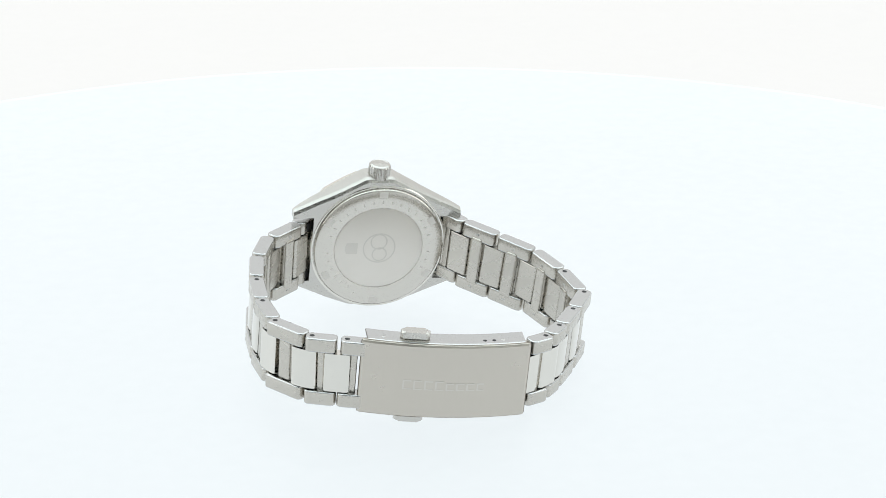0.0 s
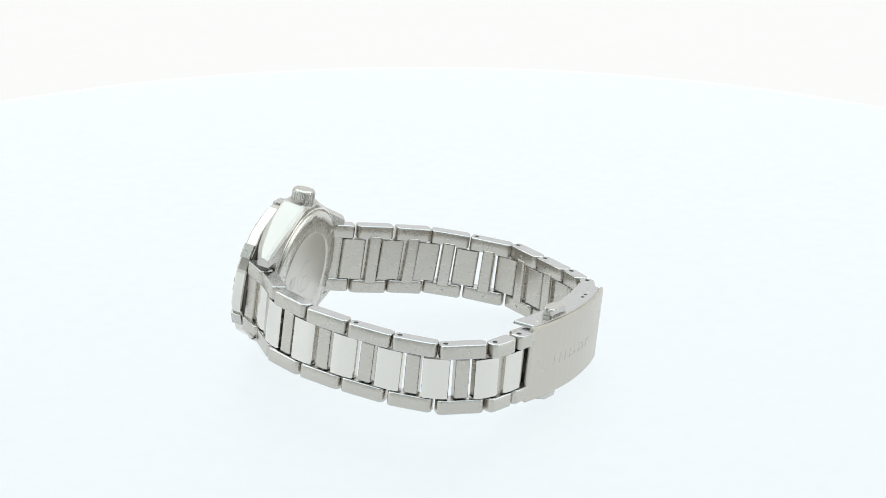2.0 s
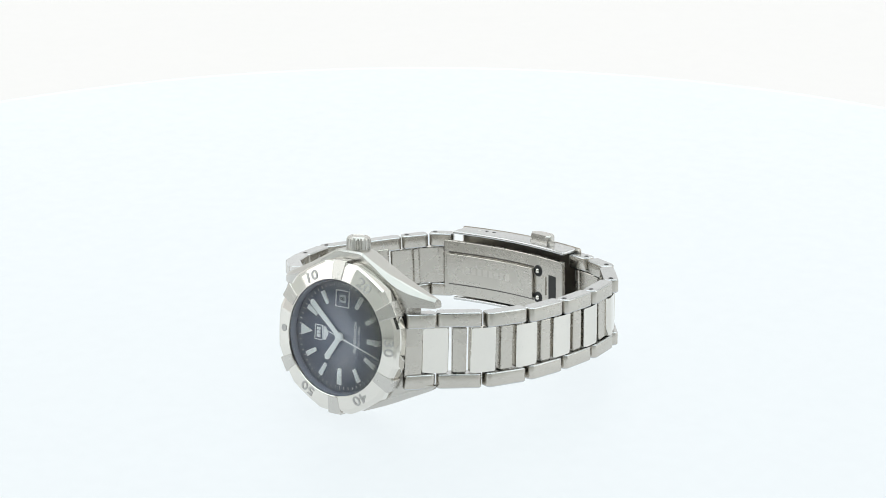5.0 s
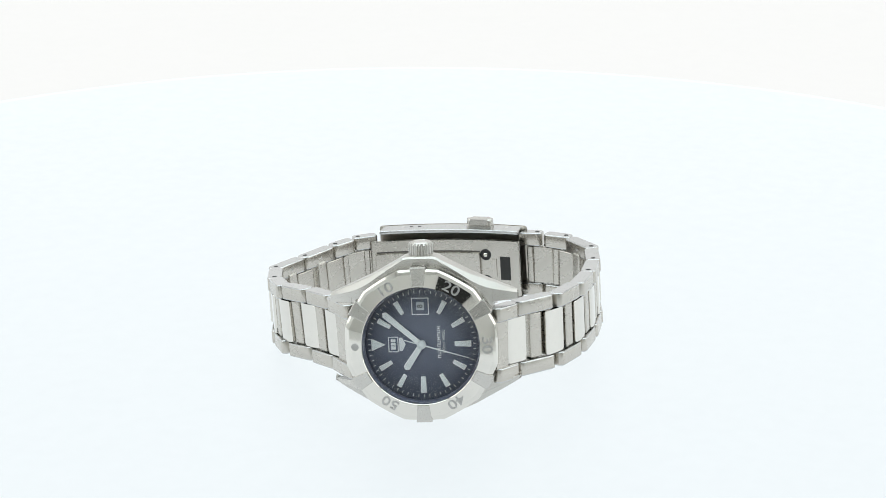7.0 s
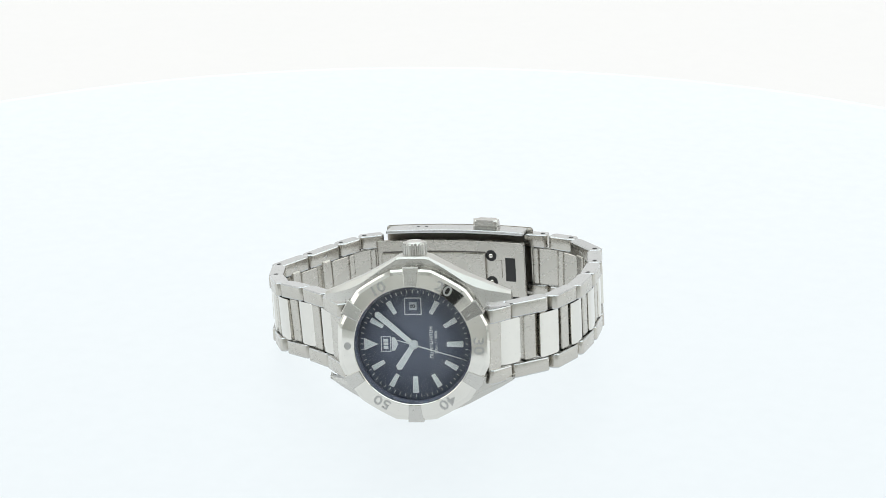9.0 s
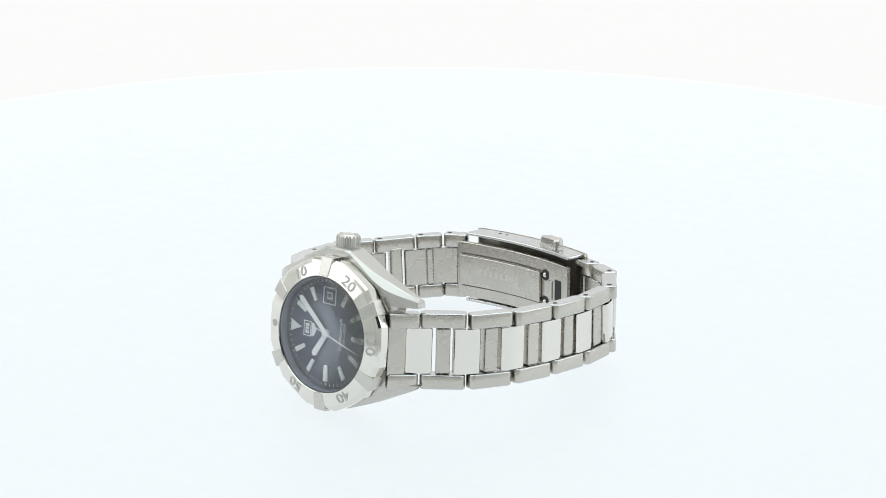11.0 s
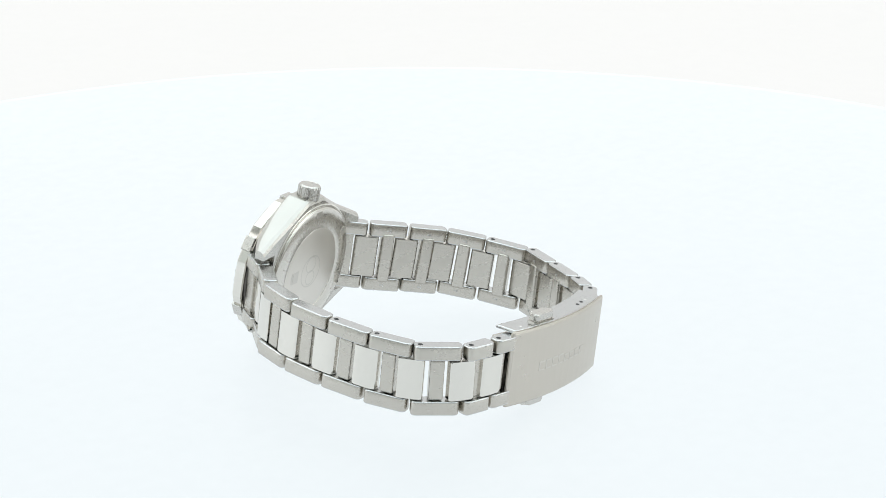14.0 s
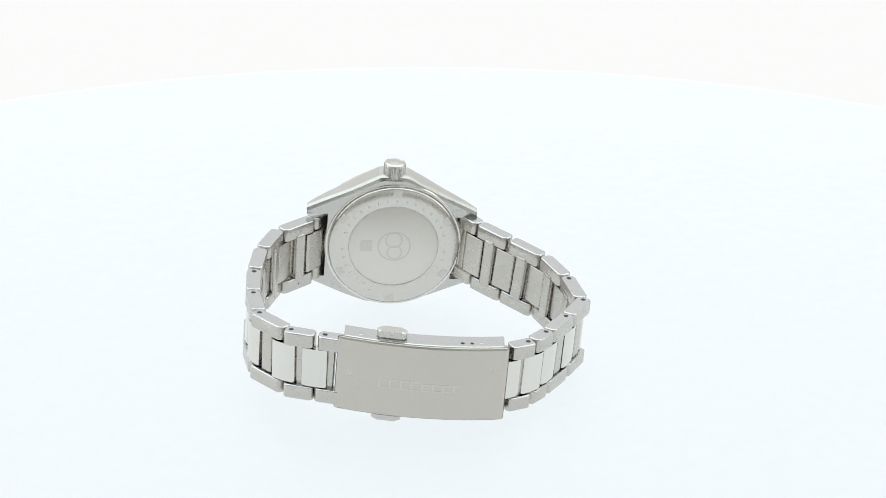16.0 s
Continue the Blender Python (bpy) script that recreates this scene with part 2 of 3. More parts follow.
def plate_mesh(half, wide):
    bm = bmesh.new()
    arc = [math.pi * i / 10 for i in range(11)]
    low = [(half - 0.6 + 0.6 * math.sin(math.pi / 8 * i), -0.6 - 0.6 * math.cos(math.pi / 8 * i)) for i in range(5)]
    prism(bm, [(-x, y) for x, y in low[::-1]] + low + [(half * math.cos(q), 0.78 + 0.42 * math.sin(q) ** 0.7) for q in arc], -wide, wide)
    rim = [e for e in bm.edges if abs(e.verts[0].co.z - e.verts[1].co.z) < 1e-6]
    bmesh.ops.bevel(bm, geom=rim, offset=0.18, segments=2, profile=0.5, affect="EDGES")
    for f in bm.faces:
        f.normal_update()
        f.material_index = 1 if f.normal.y < -0.3 else 0
    return bm


def build_bracelet(watch):
    plates, pin, mark, hole = {}, None, None, None
    for chain in (SIX, TWELVE):
        flip = chain is TWELVE
        top = 1 if flip else -1          # which way a link's own z points
        pts = [on_loop(x, y, w) for x, y, w in chain]

        def frame_at(d, o):
            ey = UP.cross(d) if flip else d.cross(UP)
            ey.normalize()
            return basis(d, ey, d.cross(ey), o)
        root = HEAD @ Vector(((0.2 if flip else -1.0) * U, (13.9 if flip else -13.9) * U, -4.3 * U)) / U
        before = (pts[0] - root).normalized()
        long = (pts[0] - root).length
        bm = link_mesh(long + 0.1, False, 7.4, -1.0)
        b2 = bmesh.new()
        block(b2, -1.0, long - 4.3, -1.2, 0.95, -4.95, 4.95, 0.2)
        join(bm, b2)
        end = part("end_link", bm, [BRUSHED, POLISHED, SIDE], watch, "brushed steel end link between the lugs", frame_at(before, root))
        for z in (5.6, -5.6):
            mm = pose(2.2 * U, -1.55 * U, z * U)
            if hole is None:
                # black block just proud of the bar, coloured as the recess's inner shade
                b2 = bmesh.new()
                block(b2, -1.1, 1.1, -0.02, 0.25, -0.9, 0.9, 0.08, 2)
                hole = part("spring_bar_recess", b2, HOLE, end, "dark spring bar recess", mm)
            else:
                again("spring_bar_recess", hole, end, mm, "dark spring bar recess")
        for i in range(len(pts) - 1):
            a, b = pts[i], pts[i + 1]
            d = (b - a).normalized()
            long = (b - a).length
            link = part("link", link_mesh(long, i < 6, WIDTH[i]), [BRUSHED, POLISHED, SIDE], watch, m=frame_at(d, a))
            if i >= 3:
                mm = pose(0, 0, WIDTH[i] * top * U, 0 if top > 0 else 180)
                if pin is None:
                    bm = bmesh.new()
                    lathe(bm, [(0, 0.02), (0.40, 0.02), (0.46, 0.03), (0.50, 0.0), (0.50, -0.4), (0, -0.4)], 18)
                    pin = part("pin_hole", bm, HOLE, link, "dark round pin hole", mm)
                else:
                    again("pin_hole", pin, link, mm, "dark round pin hole")
            if i < 6:
                for z in (WIDTH[i] - 1.4, 1.4 - WIDTH[i]):
                    mm = pose(long * 0.33 * U, -1.5 * U, z * U)
                    if mark is None:
                        bm = bmesh.new()
                        prism(bm, [(-0.45, -0.02), (0.45, -0.02), (0.45, 0.1), (-0.45, 0.1)], -0.14, 0.14)
                        prism(bm, [(0.2, -0.02), (0.45, -0.02), (0.45, 0.1), (0.2, 0.1)], -0.36, 0.36)
                        mark = part("arrow_mark", bm, ENGRAVED, link, m=mm)
                    else:
                        again("arrow_mark", mark, link, mm)
            # the polished plate over the joint before this link
            dd = (before + d).normalized()
            mm = frame_at(dd, a - dd * 1.5)
            mm.translation -= mm.col[1].to_3d() * (1.5 * math.tan(before.angle(d) / 2) * U)
            wide = round((WIDTH[i] + (WIDTH[i - 1] if i else 7.4)) / 2 - 3.03, 2)
            if wide in plates:
                again("center_link", plates[wide], watch, mm, "polished bright steel centre link")
            else:
                plates[wide] = part("center_link", plate_mesh(2.57, wide), [POLISHED, BRUSHED], watch, "polished bright steel centre link", mm)
            before = d
        if flip:
            again("center_link", plates[min(plates)], watch, frame_at(before, pts[-1] - before * 1.4), "polished bright steel centre link")


def clasp_arc(s, depth=0.0):
    """Point and tangent along the clasp's curved cover, s from 0 to 1, moved inwards by depth."""
    a, b = Vector((-11.6, -34.4, 0)), Vector((20.9, -29.8, 0))
    ch = (b - a)
    nrm = Vector((ch.y, -ch.x, 0)).normalized()
    sag = 2.1
    p = a + ch * s + nrm * (sag * 4 * s * (1 - s) - depth)
    tan = (ch + nrm * (sag * 4 * (1 - 2 * s))).normalized()
    return p, tan


def build_clasp(watch):
    def strip(s0, s1, d0, d1, w0, w1, n=14, bevel=0.0, s_end=None):
        bm = bmesh.new()
        rings = []
        for i in range(n + 1):
            s = s0 + (s1 - s0) * i / n
            ring = []
            for dep, w in ((d0, w0), (d0, w1), (d1, w1), (d1, w0)):
                p, _ = clasp_arc(s, dep)
                ring.append(bm.verts.new(on_loop(p.x, p.y, w)))
            rings.append(ring)
        for a, b in zip(rings, rings[1:]):
            for k in range(4):
                bm.faces.new((a[k], a[(k + 1) % 4], b[(k + 1) % 4], b[k]))
        bm.faces.new(rings[0])
        bm.faces.new(rings[-1][::-1])
        bmesh.ops.recalc_face_normals(bm, faces=bm.faces)
        if bevel:
            sharp = [e for e in bm.edges if len(e.link_faces) == 2 and e.calc_face_angle(0) > 0.9]
            bmesh.ops.bevel(bm, geom=sharp, offset=bevel, segments=2, profile=0.5, affect="EDGES")
        return bm

    cover = part("clasp_cover", strip(0, 0.995, 0.0, 0.9, -7.3, 8.3, bevel=0.55), BRUSHED_CLASP, watch, "brushed steel folding clasp cover, lightly scratched")
    for w0, w1 in ((7.5, 8.25), (-7.25, -6.5)):
        part("side_flange", strip(0.035, 0.965, 0.7, 5.4, w0, w1, bevel=0.3), SIDE, cover)
    # sunk writing on the cover stays plain bars
    x = 0.25
    for wide, high in ((0.050, 2.0), (0.050, 2.0), (0.050, 2.0), (0.050, 2.0), (0.048, 1.6), (0.048, 1.6), (0.048, 1.6), (0.042, 1.6)):
        part("engraved_bar", strip(x, x + wide, -0.035, 0.2, -1.3 + high - 0.3, -1.3 + high, 2), WORN, cover)
        part("engraved_bar", strip(x, x + wide, -0.035, 0.2, -1.3, -1.05, 2), WORN, cover)
        part("engraved_bar", strip(x, x + 0.009, -0.035, 0.2, -1.05, -1.3 + high - 0.3, 1), WORN, cover)
        x += wide + 0.013
    # push buttons on both flanges
    for side in (1, -1):
        p, tan = clasp_arc(0.31, 2.4)
        o = on_loop(p.x, p.y, 0)
        t3 = (on_loop(p.x + tan.x, p.y + tan.y) - o).normalized()
        ey = UP.cross(t3)
        bm = bmesh.new()
        prism(bm, round_rect(-2.9, 2.9, -1.3, 1.3, 0.7), 7.2, 8.6)
        prism(bm, round_rect(-2.85, 2.85, -1.25, 1.25, 1.0, 8), 8.85, 10.1)
        prism(bm, round_rect(-2.5, 2.5, -1.0, 1.0, 0.6), 8.5, 8.95)
        rim = [e for e in bm.edges if abs(e.verts[0].co.z - 10.1) < 1e-4 and abs(e.verts[1].co.z - 10.1) < 1e-4]
        bmesh.ops.bevel(bm, geom=rim, offset=0.5, segments=4, profile=0.5, affect="EDGES", clamp_overlap=True)
        if side < 0:
            bmesh.ops.scale(bm, vec=(1, 1, -0.88), verts=bm.verts)
            bmesh.ops.reverse_faces(bm, faces=bm.faces)
        part("push_button", bm, BRUSHED_CASE, cover, "satin steel push button", basis(t3, ey, t3.cross(ey), o))
        for s in (0.13, 0.72, 0.775, 0.83):
            q, _ = clasp_arc(s, 2.3)
            b2 = bmesh.new()
            lathe(b2, [(0, 0.02), (0.38, 0.02), (0.4, 0), (0.4, -0.3), (0, -0.3)], 14)
            oo = on_loop(q.x, q.y, 8.25 if side > 0 else -7.25)
            up = UP * side
            part("adjusting_hole", b2, HOLE if s > 0.2 and s < 0.8 else ENGRAVED, cover, m=basis(EAST, up.cross(EAST), up, oo))
    # folded blades inside
    blade = part("clasp_blade", strip(0.03, 1.02, 4.7, 5.7, -6.1, 6.1, bevel=0.2), BRUSHED, watch, "brushed steel folded clasp blade")
    part("inner_blade", strip(0.30, 0.99, 5.75, 6.4, -3.3, 3.3, bevel=0.15), BRUSHED, blade)
    # dark strips drawn as the shadow lines along the raised inner blade
    for w in (3.55, -3.55):
        part("shade_strip", strip(0.30, 0.985, 5.6, 5.76, w - 0.16, w + 0.16, 10), RECESS, blade, "dark strip for the shade beside the inner blade")
    # black strip laid on the blade for the shade in its slot
    part("slot", strip(0.095, 0.165, 5.6, 5.74, -2.6, 2.6, 3), HOLE, blade, "dark slot across the blade")
    for k in range(8):
        part("engraved_bar", strip(0.50 + 0.045 * k, 0.53 + 0.045 * k, 6.38, 6.43, -0.7, 0.7, 2), WORN, blade)
    part("tongue", strip(0.19, 0.225, 5.65, 5.95, -2.0, 2.0, 4, bevel=0.08), BRUSHED, blade)
    for w in (2.9, -2.9):
        p, tan = clasp_arc(0.262, 5.72)
        o = on_loop(p.x, p.y, w)
        t3 = (on_loop(p.x + tan.x, p.y + tan.y) - on_loop(p.x, p.y)).normalized()
        inward = -t3.cross(UP)
        b2 = bmesh.new()
        lathe(b2, [(0, 0.06), (0.75, 0.06), (1.15, 0.12), (1.25, 0.0), (1.25, -0.3), (0, -0.3)], 24)
        hole = part("blade_hole", b2, HOLE, blade, "dark round hole in the blade", basis(t3, inward.cross(t3), inward, o))
        b2 = bmesh.new()
        lathe(b2, [(0, 0.45), (0.4, 0.38), (0.55, 0.1), (0.55, 0), (0, 0)], 18)
        part("stud", b2, POLISHED, hole, m=pose(0, 0, 0.0001 * 0.6))


N6 = Vector((0.9684, 0.2401, -0.0680)).normalized()          # towards twelve o'clock
OUT = Vector((-0.2263, 0.9598, 0.1664))
OUT = (OUT - N6 * OUT.dot(N6)).normalized()
CROWN = N6.cross(OUT)                                        # towards three o'clock
SUNK = -2.0                                                  # dial below the bezel's rim
FACE = SUNK + 0.7                                           # the dial's own plane
DIAL_AT = Vector((-11.67, 29.29, -0.35)) - OUT * SUNK
HEAD = basis(CROWN, N6, OUT, DIAL_AT)


def clock(minute):
    """Angle about the dial's axis of a minute mark, from three o'clock."""
    return radians(90 - 6 * minute)


def spin(minute, r, z, turn=0.0):
    q = clock(minute)
    return pose(r * math.cos(q) * U, r * math.sin(q) * U, z * U, 0, 0, math.degrees(q) - 90 + turn)


def along(table, y):
    """Straight steps between (y, value) pairs."""
    y = abs(y)
    for (y0, v0), (y1, v1) in zip(table, table[1:]):
        if y <= y1:
            return v0 + (v1 - v0) * (y - y0) / (y1 - y0)
    return table[-1][1]


# half breadth of the case towards the crown and away from it, by distance from its middle
CROWN_SIDE = [(0, 16.6), (2.9, 16.6), (3.9, 16.0), (6.3, 14.7), (9.5, 13.0), (18.1, 9.2)]
PLAIN_SIDE = [(0, 14.7), (4.5, 14.3), (9.5, 12.4), (17.4, 8.7), (18.1, 8.2)]
NOTCH = 13.6


def case_ring(bm, y, inner, sides):
    """One cross-section of the case: down one flank, along the back and up the other, or of one lug."""
    past = max(0.0, abs(y) - 8.0)
    back = -8.0 - 0.004 * past ** 2
    ends = []
    for sx in sides:
        out = along(CROWN_SIDE if sx > 0 else PLAIN_SIDE, y)
        top = -2.62 - (0.036 if sx > 0 else 0.046) * past ** 2
        facet = 0.4 + 0.9 * math.exp(-((abs(y) - 12.0) / 4.5) ** 2)
        facet = min(facet, (top - back) * 0.4)
        ends.append([(sx * (out - facet), top), (sx * (out - 0.12 * facet), top - 0.75 * facet), (sx * out, top - facet), (sx * out, back + 1.0), (sx * (out - 0.35), back + 0.35), (sx * (out - 1.0), back)])
    if len(sides) == 2:
        ring = ends[0] + ends[1][::-1]
    else:
        ring = [(inner, ends[0][0][1])] + ends[0] + [(inner, back)]
    return [bm.verts.new((x, y, z)) for x, z in ring]


def case_mesh():
    bm = bmesh.new()

    def loft(stations, inner, sides, caps):
        rings = [case_ring(bm, y, inner, sides) for y in stations]
        for a, b in zip(rings, rings[1:]):
            for i in range(len(a)):
                k = (i + 1) % len(a)
                bm.faces.new((a[i], a[k], b[k], b[i])).smooth = True
        for ring, keep in zip((rings[0], rings[-1]), caps):
            if keep:
                bm.faces.new(ring)
    mid = [-NOTCH + 0.8 * i for i in range(35)]
    loft(mid[:-1] + [NOTCH], 0, (1, -1), (True, True))
    for way in (1, -1):
        tips = [way * (NOTCH + 0.5 * i) for i in range(10)]
        loft(tips, 7.5, (1,), (False, True))
        loft(tips, -7.7, (-1,), (False, True))
    bmesh.ops.recalc_face_normals(bm, faces=bm.faces)
    for f in bm.faces:
        f.normal_update()
        f.material_index = 1 if abs(f.normal.z) < 0.75 and abs(f.normal.x) > 0.4 and abs(f.calc_center_median().x) > 8 else 0
    for e in bm.edges:
        e.smooth = e.calc_face_angle(0) < radians(17)
    return bm


def build_head(watch):
    # case: a waisted body with four lugs that sweep back, notched for the bracelet
    part("case", case_mesh(), [BRUSHED_CASE, FLANK], watch, "steel watch case with brushed lugs and satin flanks", HEAD)

    # bezel: sloping ring with six raised riders
    bm = bmesh.new()

    def facet(q, r, z):
        if r < 13:
            return r
        k = math.radians(30)
        d = (q + k / 2) % k - k / 2
        return r * (0.35 + 0.65 * math.cos(k / 2) / math.cos(d)) * 1.012
    lathe(bm, [(11.3, SUNK), (11.3, 0.68), (11.42, 0.80), (13.85, 0.27), (14.4, 0.0), (14.8, -0.4), (14.8, -2.2), (14.5, -2.4), (11.3, -2.4), (11.3, SUNK)], 144, facet)
    for e in bm.edges:
        e.smooth = e.calc_face_angle(0) < radians(11)
    # dark ring painted in for the shade between bezel and case
    ring = bmesh.new()
    lathe(ring, [(13.9, -2.3), (13.9, -2.8), (11.3, -2.8), (11.3, -2.42), (13.9, -2.3)], 96)
    part("seam_ring", ring, RECESS, watch, "dark ring for the shaded gap under the bezel", HEAD)
    bezel = part("bezel", bm, POLISHED, watch, "polished steel dive bezel with six riders", HEAD)
    bm = bmesh.new()
    prism(bm, [(-1.15, 11.5), (1.15, 11.5), (1.55, 15.05), (-1.55, 15.05)], -2.3, 0.94)
    for v in bm.verts:
        if v.co.z > 0 and v.co.y > 14:
            v.co.z -= 0.95
    bmesh.ops.bevel(bm, geom=bm.edges[:], offset=0.14, segments=2, profile=0.5, affect="EDGES")
    rider = None
    for k in range(6):
        mm = spin(15 + 10 * k, 0, 0)
        if rider is None:
            rider = part("rider", bm, BRUSHED_CASE, bezel, m=mm)
        else:
            again("rider", rider, bezel, mm)
    slope = -12.3
    for minute in (10, 20, 30, 40, 50):
        bm = lettering(str(minute), 2.75, 0.05, 0.03)
        bmesh.ops.scale(bm, vec=(1.25, 1, 1), verts=bm.verts)
        part("numeral", bm, NUMERAL, bezel, "engraved minute numeral", spin(minute, 12.62, 0.56) @ pose(0, 0, 0, slope))
    bm = bmesh.new()
    lathe(bm, [(0.0, 0.05), (0.55, 0.05), (0.7, 0.1), (0.72, 0), (0.72, -0.2), (0, -0.2)], 24)
    part("pip", bm, NUMERAL, bezel, m=spin(0, 12.62, 0.55) @ pose(0, 0, 0, slope))

    # case back with ring, disc and sunk marks
    bm = bmesh.new()
    lathe(bm, [(14.9, -6.6), (14.9, -7.6), (14.6, -8.1), (14.2, -8.2), (14.0, -7.9), (0, -7.9)], 96)
    back = part("case_back", bm, [POLISHED], watch, "polished steel case back ring", HEAD @ pose(0.3 * U, 0.8 * U, 0))
    bm = bmesh.new()
    lathe(bm, [(13.95, -7.8), (13.95, -8.45), (13.65, -8.65), (9.85, -8.75), (9.7, -8.66), (9.62, -8.66), (9.62, -7.9)], 96)
    disc = part("back_disc", bm, BACK_STEEL, back, "brushed steel case back disc with worn engraving")
    bm = bmesh.new()
    lathe(bm, [(9.6, -7.8), (9.6, -8.64), (9.45, -8.7), (0, -8.7)], 96)
    part("frosted_field", bm, MATTE, back, "paler frosted centre with worn engraving")
    for k in range(6):
        q = radians(60 * k)
        bm = bmesh.new()
        block(bm, -0.95, 0.95, -0.7, 0.7, -0.08, 0.03, 0.02, 1)
        part("notch", bm, WORN, back, m=pose(12.7 * math.cos(q) * U, 12.7 * math.sin(q) * U, -8.68 * U, 180, 0, 90 + 60 * k))
    for k in range(34):
        if k % 9 == 8 or 12 <= k <= 19:
            continue
        q = radians(10.59 * k)
        bm = bmesh.new()
        block(bm, -0.15, 0.15, -0.36, 0.36, -0.05, 0.012)
        part("engraved_bar", bm, WORN, back, m=pose(11.0 * math.cos(q) * U, 11.0 * math.sin(q) * U, -8.725 * U, 180, 0, 90 + 10.59 * k))
    bm = bmesh.new()
    for r0, cx, cy in ((1.9, 1.5, 0.0), (1.7, -1.5, 0.3), (3.6, 0.0, 0.15)):
        b2 = bmesh.new()
        lathe(b2, [(r0, 0), (r0 - 0.08, -0.035), (r0 - 0.24, -0.035), (r0 - 0.32, 0), (r0 - 0.24, 0.05), (r0 - 0.08, 0.05), (r0, 0)], 40)
        bmesh.ops.translate(b2, vec=(cx, cy, -8.69), verts=b2.verts)
        tmp = bpy.data.meshes.new("tmp")
        b2.to_mesh(tmp)
        b2.free()
        bm.from_mesh(tmp)
        bpy.data.meshes.remove(tmp)
    part("medallion", bm, WORN, back, "faint round engraved medallion")
    bm = bmesh.new()
    prism(bm, [(-1.3, -1.1), (-0.5, -1.35), (0.5, -1.35), (1.3, -1.1), (1.3, 1.3), (-1.3, 1.3)], -8.74, -8.69)
    prism(bm, [(-0.85, -0.7), (0.85, -0.7), (0.85, 0.1), (-0.85, 0.1)], -8.78, -8.73)
    part("emblem", bm, WORN, back, "small square engraved emblem", pose(0, -5.9 * U, 0))

    # crown and its stem
    bm = bmesh.new()

    def flute(q, r, z):
        return r * (1 - (0.07 if math.sin(20 * q) < 0 else 0.0)) if r > 2.2 and 0.3 < z < 2.9 else r
    lathe(bm, [(0, -1.0), (1.5, -1.0), (1.5, 0.0), (2.2, 0.0), (2.36, 0.31), (2.36, 2.85), (2.15, 3.2), (1.75, 3.42), (1.6, 3.32), (0, 3.4)], 120, flute, smooth=False)
    m = pose(15.7 * U, 0, -5.65 * U, 0, 90, 0)
    part("crown", bm, BRUSHED_CASE, watch, "fluted polished steel crown", HEAD @ m)

    # dial with markers, track, date and hands
    bm = bmesh.new()
    lathe(bm, [(0, 0), (11.25, 0), (11.25, -0.4), (0, -0.4)], 96)
    bmesh.ops.translate(bm, vec=(0, 0, FACE), verts=bm.verts)
    dial = part("dial", bm, DIAL, watch, "dark blue-black satin dial", HEAD)
    bm = bmesh.new()
    lathe(bm, [(11.28, 0.3), (11.28, -1.35), (10.9, -1.28), (10.98, -0.8), (11.2, 0.25), (11.28, 0.3)], 96)
    part("rehaut", bm, DIAL, dial, "dark sloping inner ring")
    for h in range(1, 12):
        if h == 3:
            continue
        r = 8.15 if h % 3 else 7.9
        long = 1.35 if h % 3 else 1.6
        wide = 0.52 if h % 3 else 0.6
        bm = bmesh.new()
        prism(bm, [(-wide * 0.75, -long), (wide * 0.75, -long), (wide, long), (-wide, long)], 0, 0.3, 0.06, 1)
        marker = part("hour_marker", bm, SATIN, dial, "", spin(h * 5, r, FACE))
        bm = bmesh.new()
        prism(bm, [(-wide * 0.5, -long + 0.2), (wide * 0.5, -long + 0.2), (wide * 0.72, long - 0.2), (-wide * 0.72, long - 0.2)], 0.28, 0.33)
        part("lume", bm, LUME, marker)
    bm = bmesh.new()
    prism(bm, [(0, -1.55), (1.2, 1.2), (-1.2, 1.2)], 0, 0.3, 0.06, 1)
    marker = part("triangle_marker", bm, SATIN, dial, "white triangular twelve o'clock marker", spin(0, 8.5, FACE))
    bm = bmesh.new()
    prism(bm, [(0, -1.1), (0.9, 0.98), (-0.9, 0.98)], 0.28, 0.33)
    part("lume", bm, LUME, marker)
    tick = None
    for k in range(60):
        if tick is None:
            bm = bmesh.new()
            block(bm, -0.07, 0.07, -0.28, 0.28, 0.0, 0.03)
            tick = part("minute_mark", bm, PRINT, dial, m=spin(k, 10.15, FACE))
        else:
            again("minute_mark", tick, dial, spin(k, 10.15, FACE))
    # date window at three o'clock
    bm = bmesh.new()
    for x0, x1, y0, y1 in ((-1.65, 1.65, 1.5, 1.65), (-1.65, 1.65, -1.65, -1.5), (-1.65, -1.5, -1.5, 1.5), (1.5, 1.65, -1.5, 1.5)):
        block(bm, x0, x1, y0, y1, 0, 0.12)
    date = part("date_window", bm, PRINT, dial, "silver framed date window", pose(7.35 * U, 0, FACE * U))
    bm = bmesh.new()
    block(bm, -0.75, 0.75, -0.75, 0.75, 0, 0.03)
    part("date_disc", bm, DATE, date, m=pose(0, 0, 0.00001))
    part("date_number", lettering("8", 1.5, 0.02, 0.01), GASKET, date, m=pose(0, 0, 0.05 * U))
    # emblem below twelve, product line as bars, depth rating
    bm = bmesh.new()
    for x0, x1, y0, y1 in ((-1.5, 1.5, 1.45, 1.6), (-1.5, -1.35, -0.2, 1.45), (1.35, 1.5, -0.2, 1.45), (-1.5, 1.5, -0.35, -0.2), (-1.0, -0.35, 0.2, 1.1), (-0.2, 0.3, 0.2, 1.1), (0.45, 1.0, 0.2, 1.1)):
        block(bm, x0, x1, y0, y1, 0, 0.12)
    prism(bm, [(-1.3, -0.5), (1.3, -0.5), (1.3, -1.1), (0, -1.75), (-1.3, -1.1)], 0, 0.10)
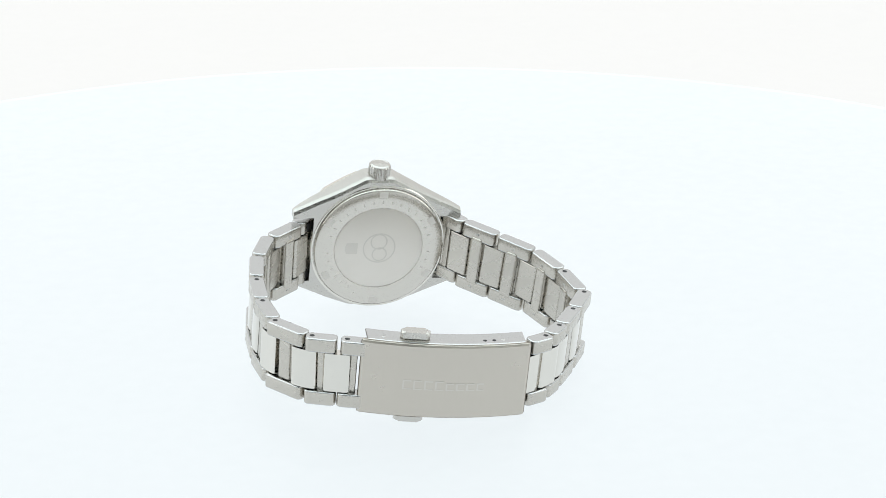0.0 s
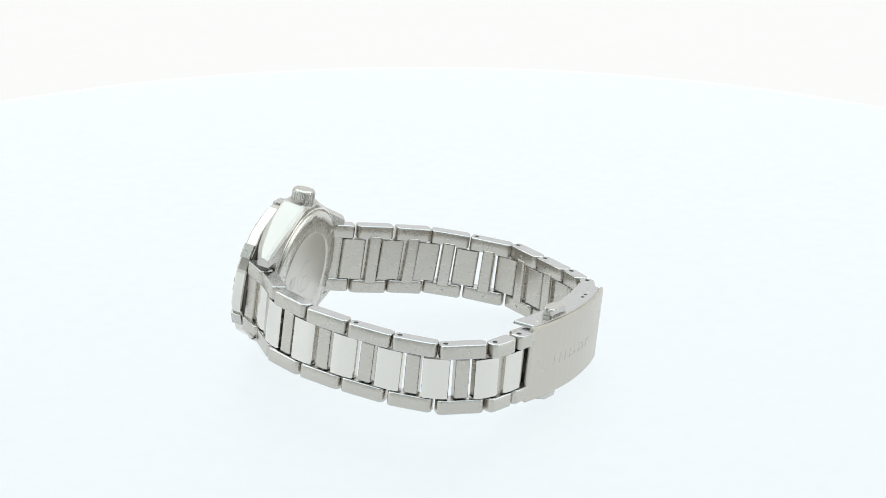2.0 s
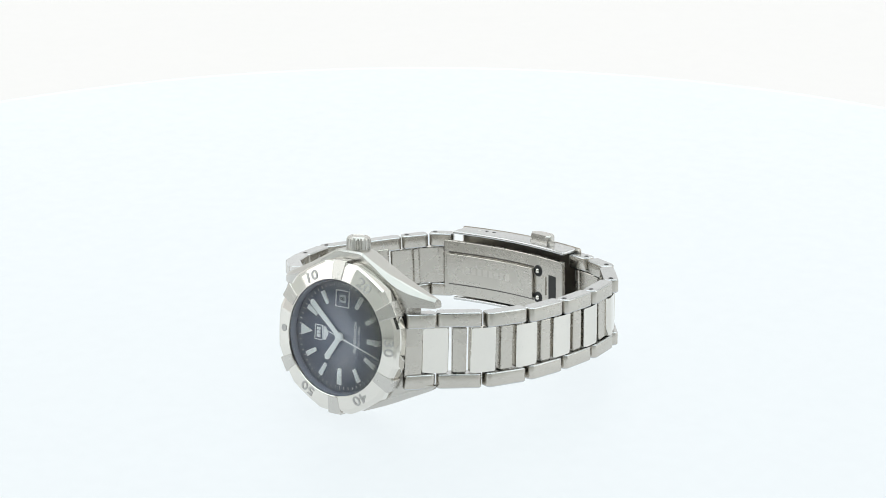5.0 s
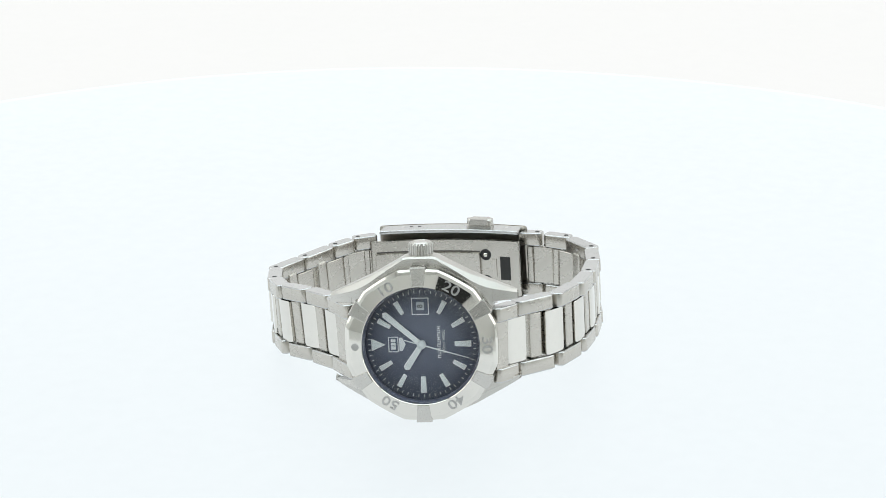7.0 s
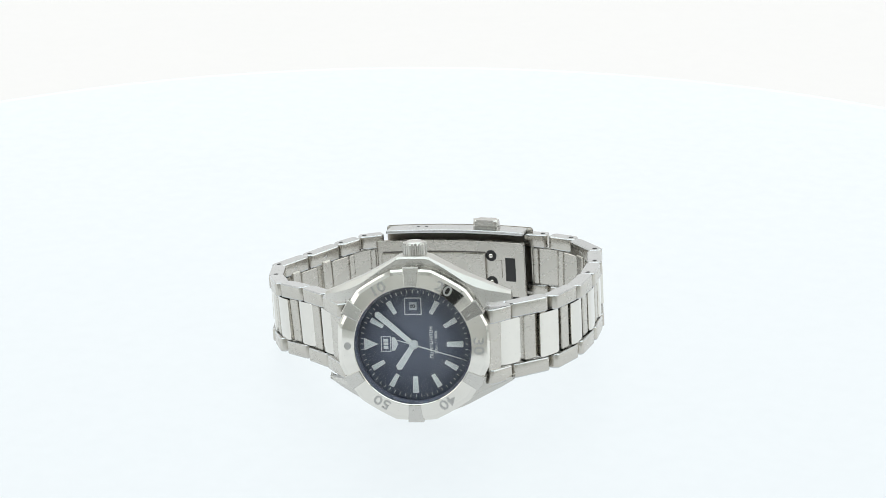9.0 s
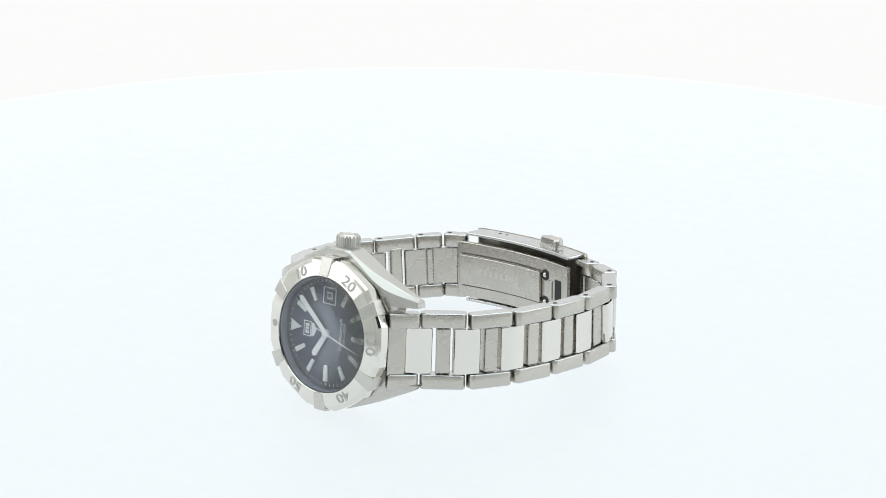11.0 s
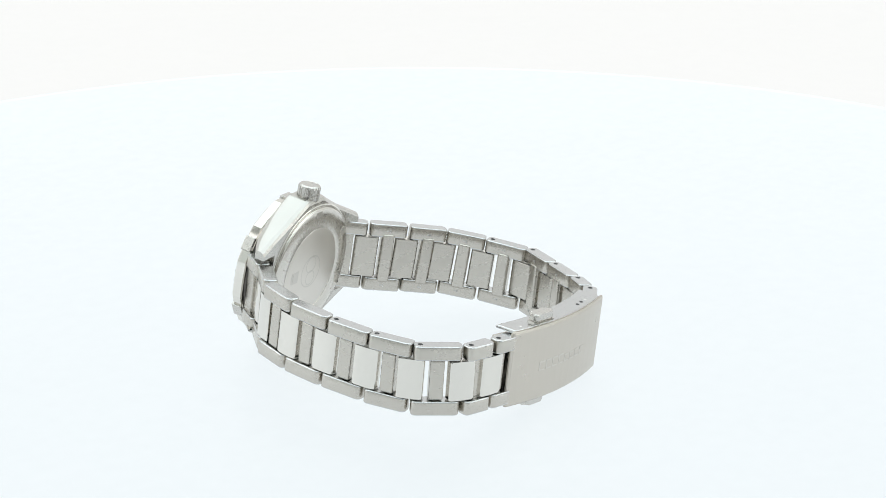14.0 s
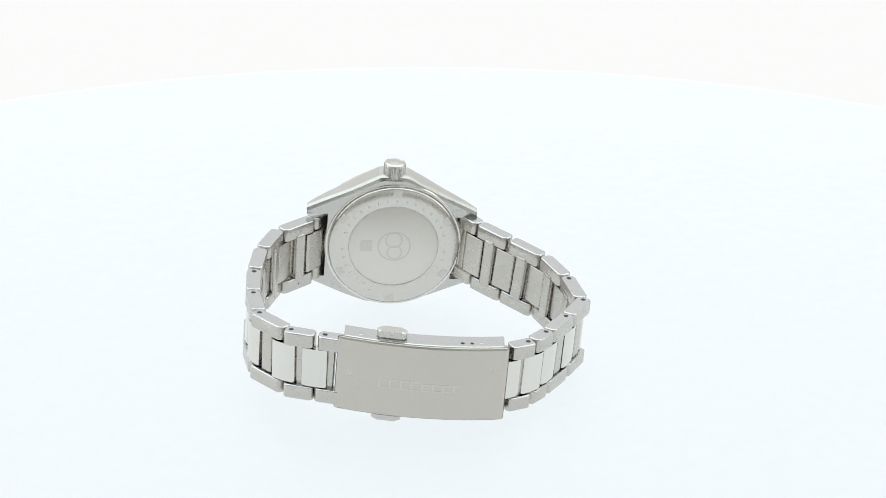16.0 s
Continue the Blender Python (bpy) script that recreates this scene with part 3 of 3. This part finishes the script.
    part("emblem", bm, PRINT, dial, "silver shield emblem", pose(0, 4.85 * U, FACE * U))
    x = -2.75
    for k in range(9):
        bm = bmesh.new()
        block(bm, 0, 0.12, -0.33, 0.33, 0, 0.03)
        block(bm, 0.4, 0.52, -0.33, 0.33, 0, 0.03)
        block(bm, 0.12, 0.4, (0.2, -0.33, -0.06)[k % 3], (0.33, -0.2, 0.07)[k % 3], 0, 0.03)
        part("lettering_bar", bm, PRINT, dial, m=pose(x * U, -3.3 * U, FACE * U))
        x += 0.70
    part("depth_rating", lettering("300m / 1000ft", 0.8, 0.015), PRINT, dial, "small silver depth rating", pose(0.35 * U, -4.25 * U, (FACE + 0.02) * U))

    def hand(name, minute, tip, tail, w0, w1, z, lume):
        bm2 = bmesh.new()
        prism(bm2, [(-w0 * 0.6, -tail), (w0 * 0.6, -tail), (w0, 0.6), (w1, tip - 0.5), (0, tip), (-w1, tip - 0.5), (-w0, 0.6)], 0, 0.14, 0.03, 1)
        lathe(bm2, [(0, 0.16), (0.85, 0.16), (0.85, 0.0), (0, 0.0)], 28)
        ob = part(name, bm2, SATIN if lume else LUME, dial, "", spin(minute, 0, z))
        if lume:
            b3 = bmesh.new()
            prism(b3, [(-w0 * 0.7, 1.0), (w0 * 0.7, 1.0), (w1 * 0.72, tip - 0.7), (-w1 * 0.72, tip - 0.7)], 0.13, 0.17)
            part("lume", b3, LUME, ob)
    hand("hour_hand", 50.7, 5.95, 0.9, 0.52, 0.68, FACE + 0.4, True)
    hand("minute_hand", 6.8, 9.6, 0.9, 0.46, 0.62, FACE + 0.6, True)
    hand("second_hand", 32.7, 9.8, 3.4, 0.13, 0.07, FACE + 0.8, False)
    # crystal
    bm = bmesh.new()
    lathe(bm, [(0, 0.88), (6, 0.84), (10.7, 0.75), (11.15, 0.62), (11.26, 0.3), (0, 0.3)], 96)
    crystal = part("crystal", bm, GLASS, watch, "clear flat watch crystal", HEAD)
    crystal.visible_shadow = False


turntable = build_setting()
watch = tagged(new("wristwatch"), "steel wristwatch with dark dial and closed bracelet, lying sideways", "wristwatch")
build_head(watch)
build_bracelet(watch)
build_clasp(watch)


def motions():
    walk(turntable, [(t, pose(0, 0, 0, 0, 0, a)) for t, a in TURN])
    walk(watch, [(t, pose(0, 0, GROUND * U, 0, 0, a)) for t, a in TURN])


motions()
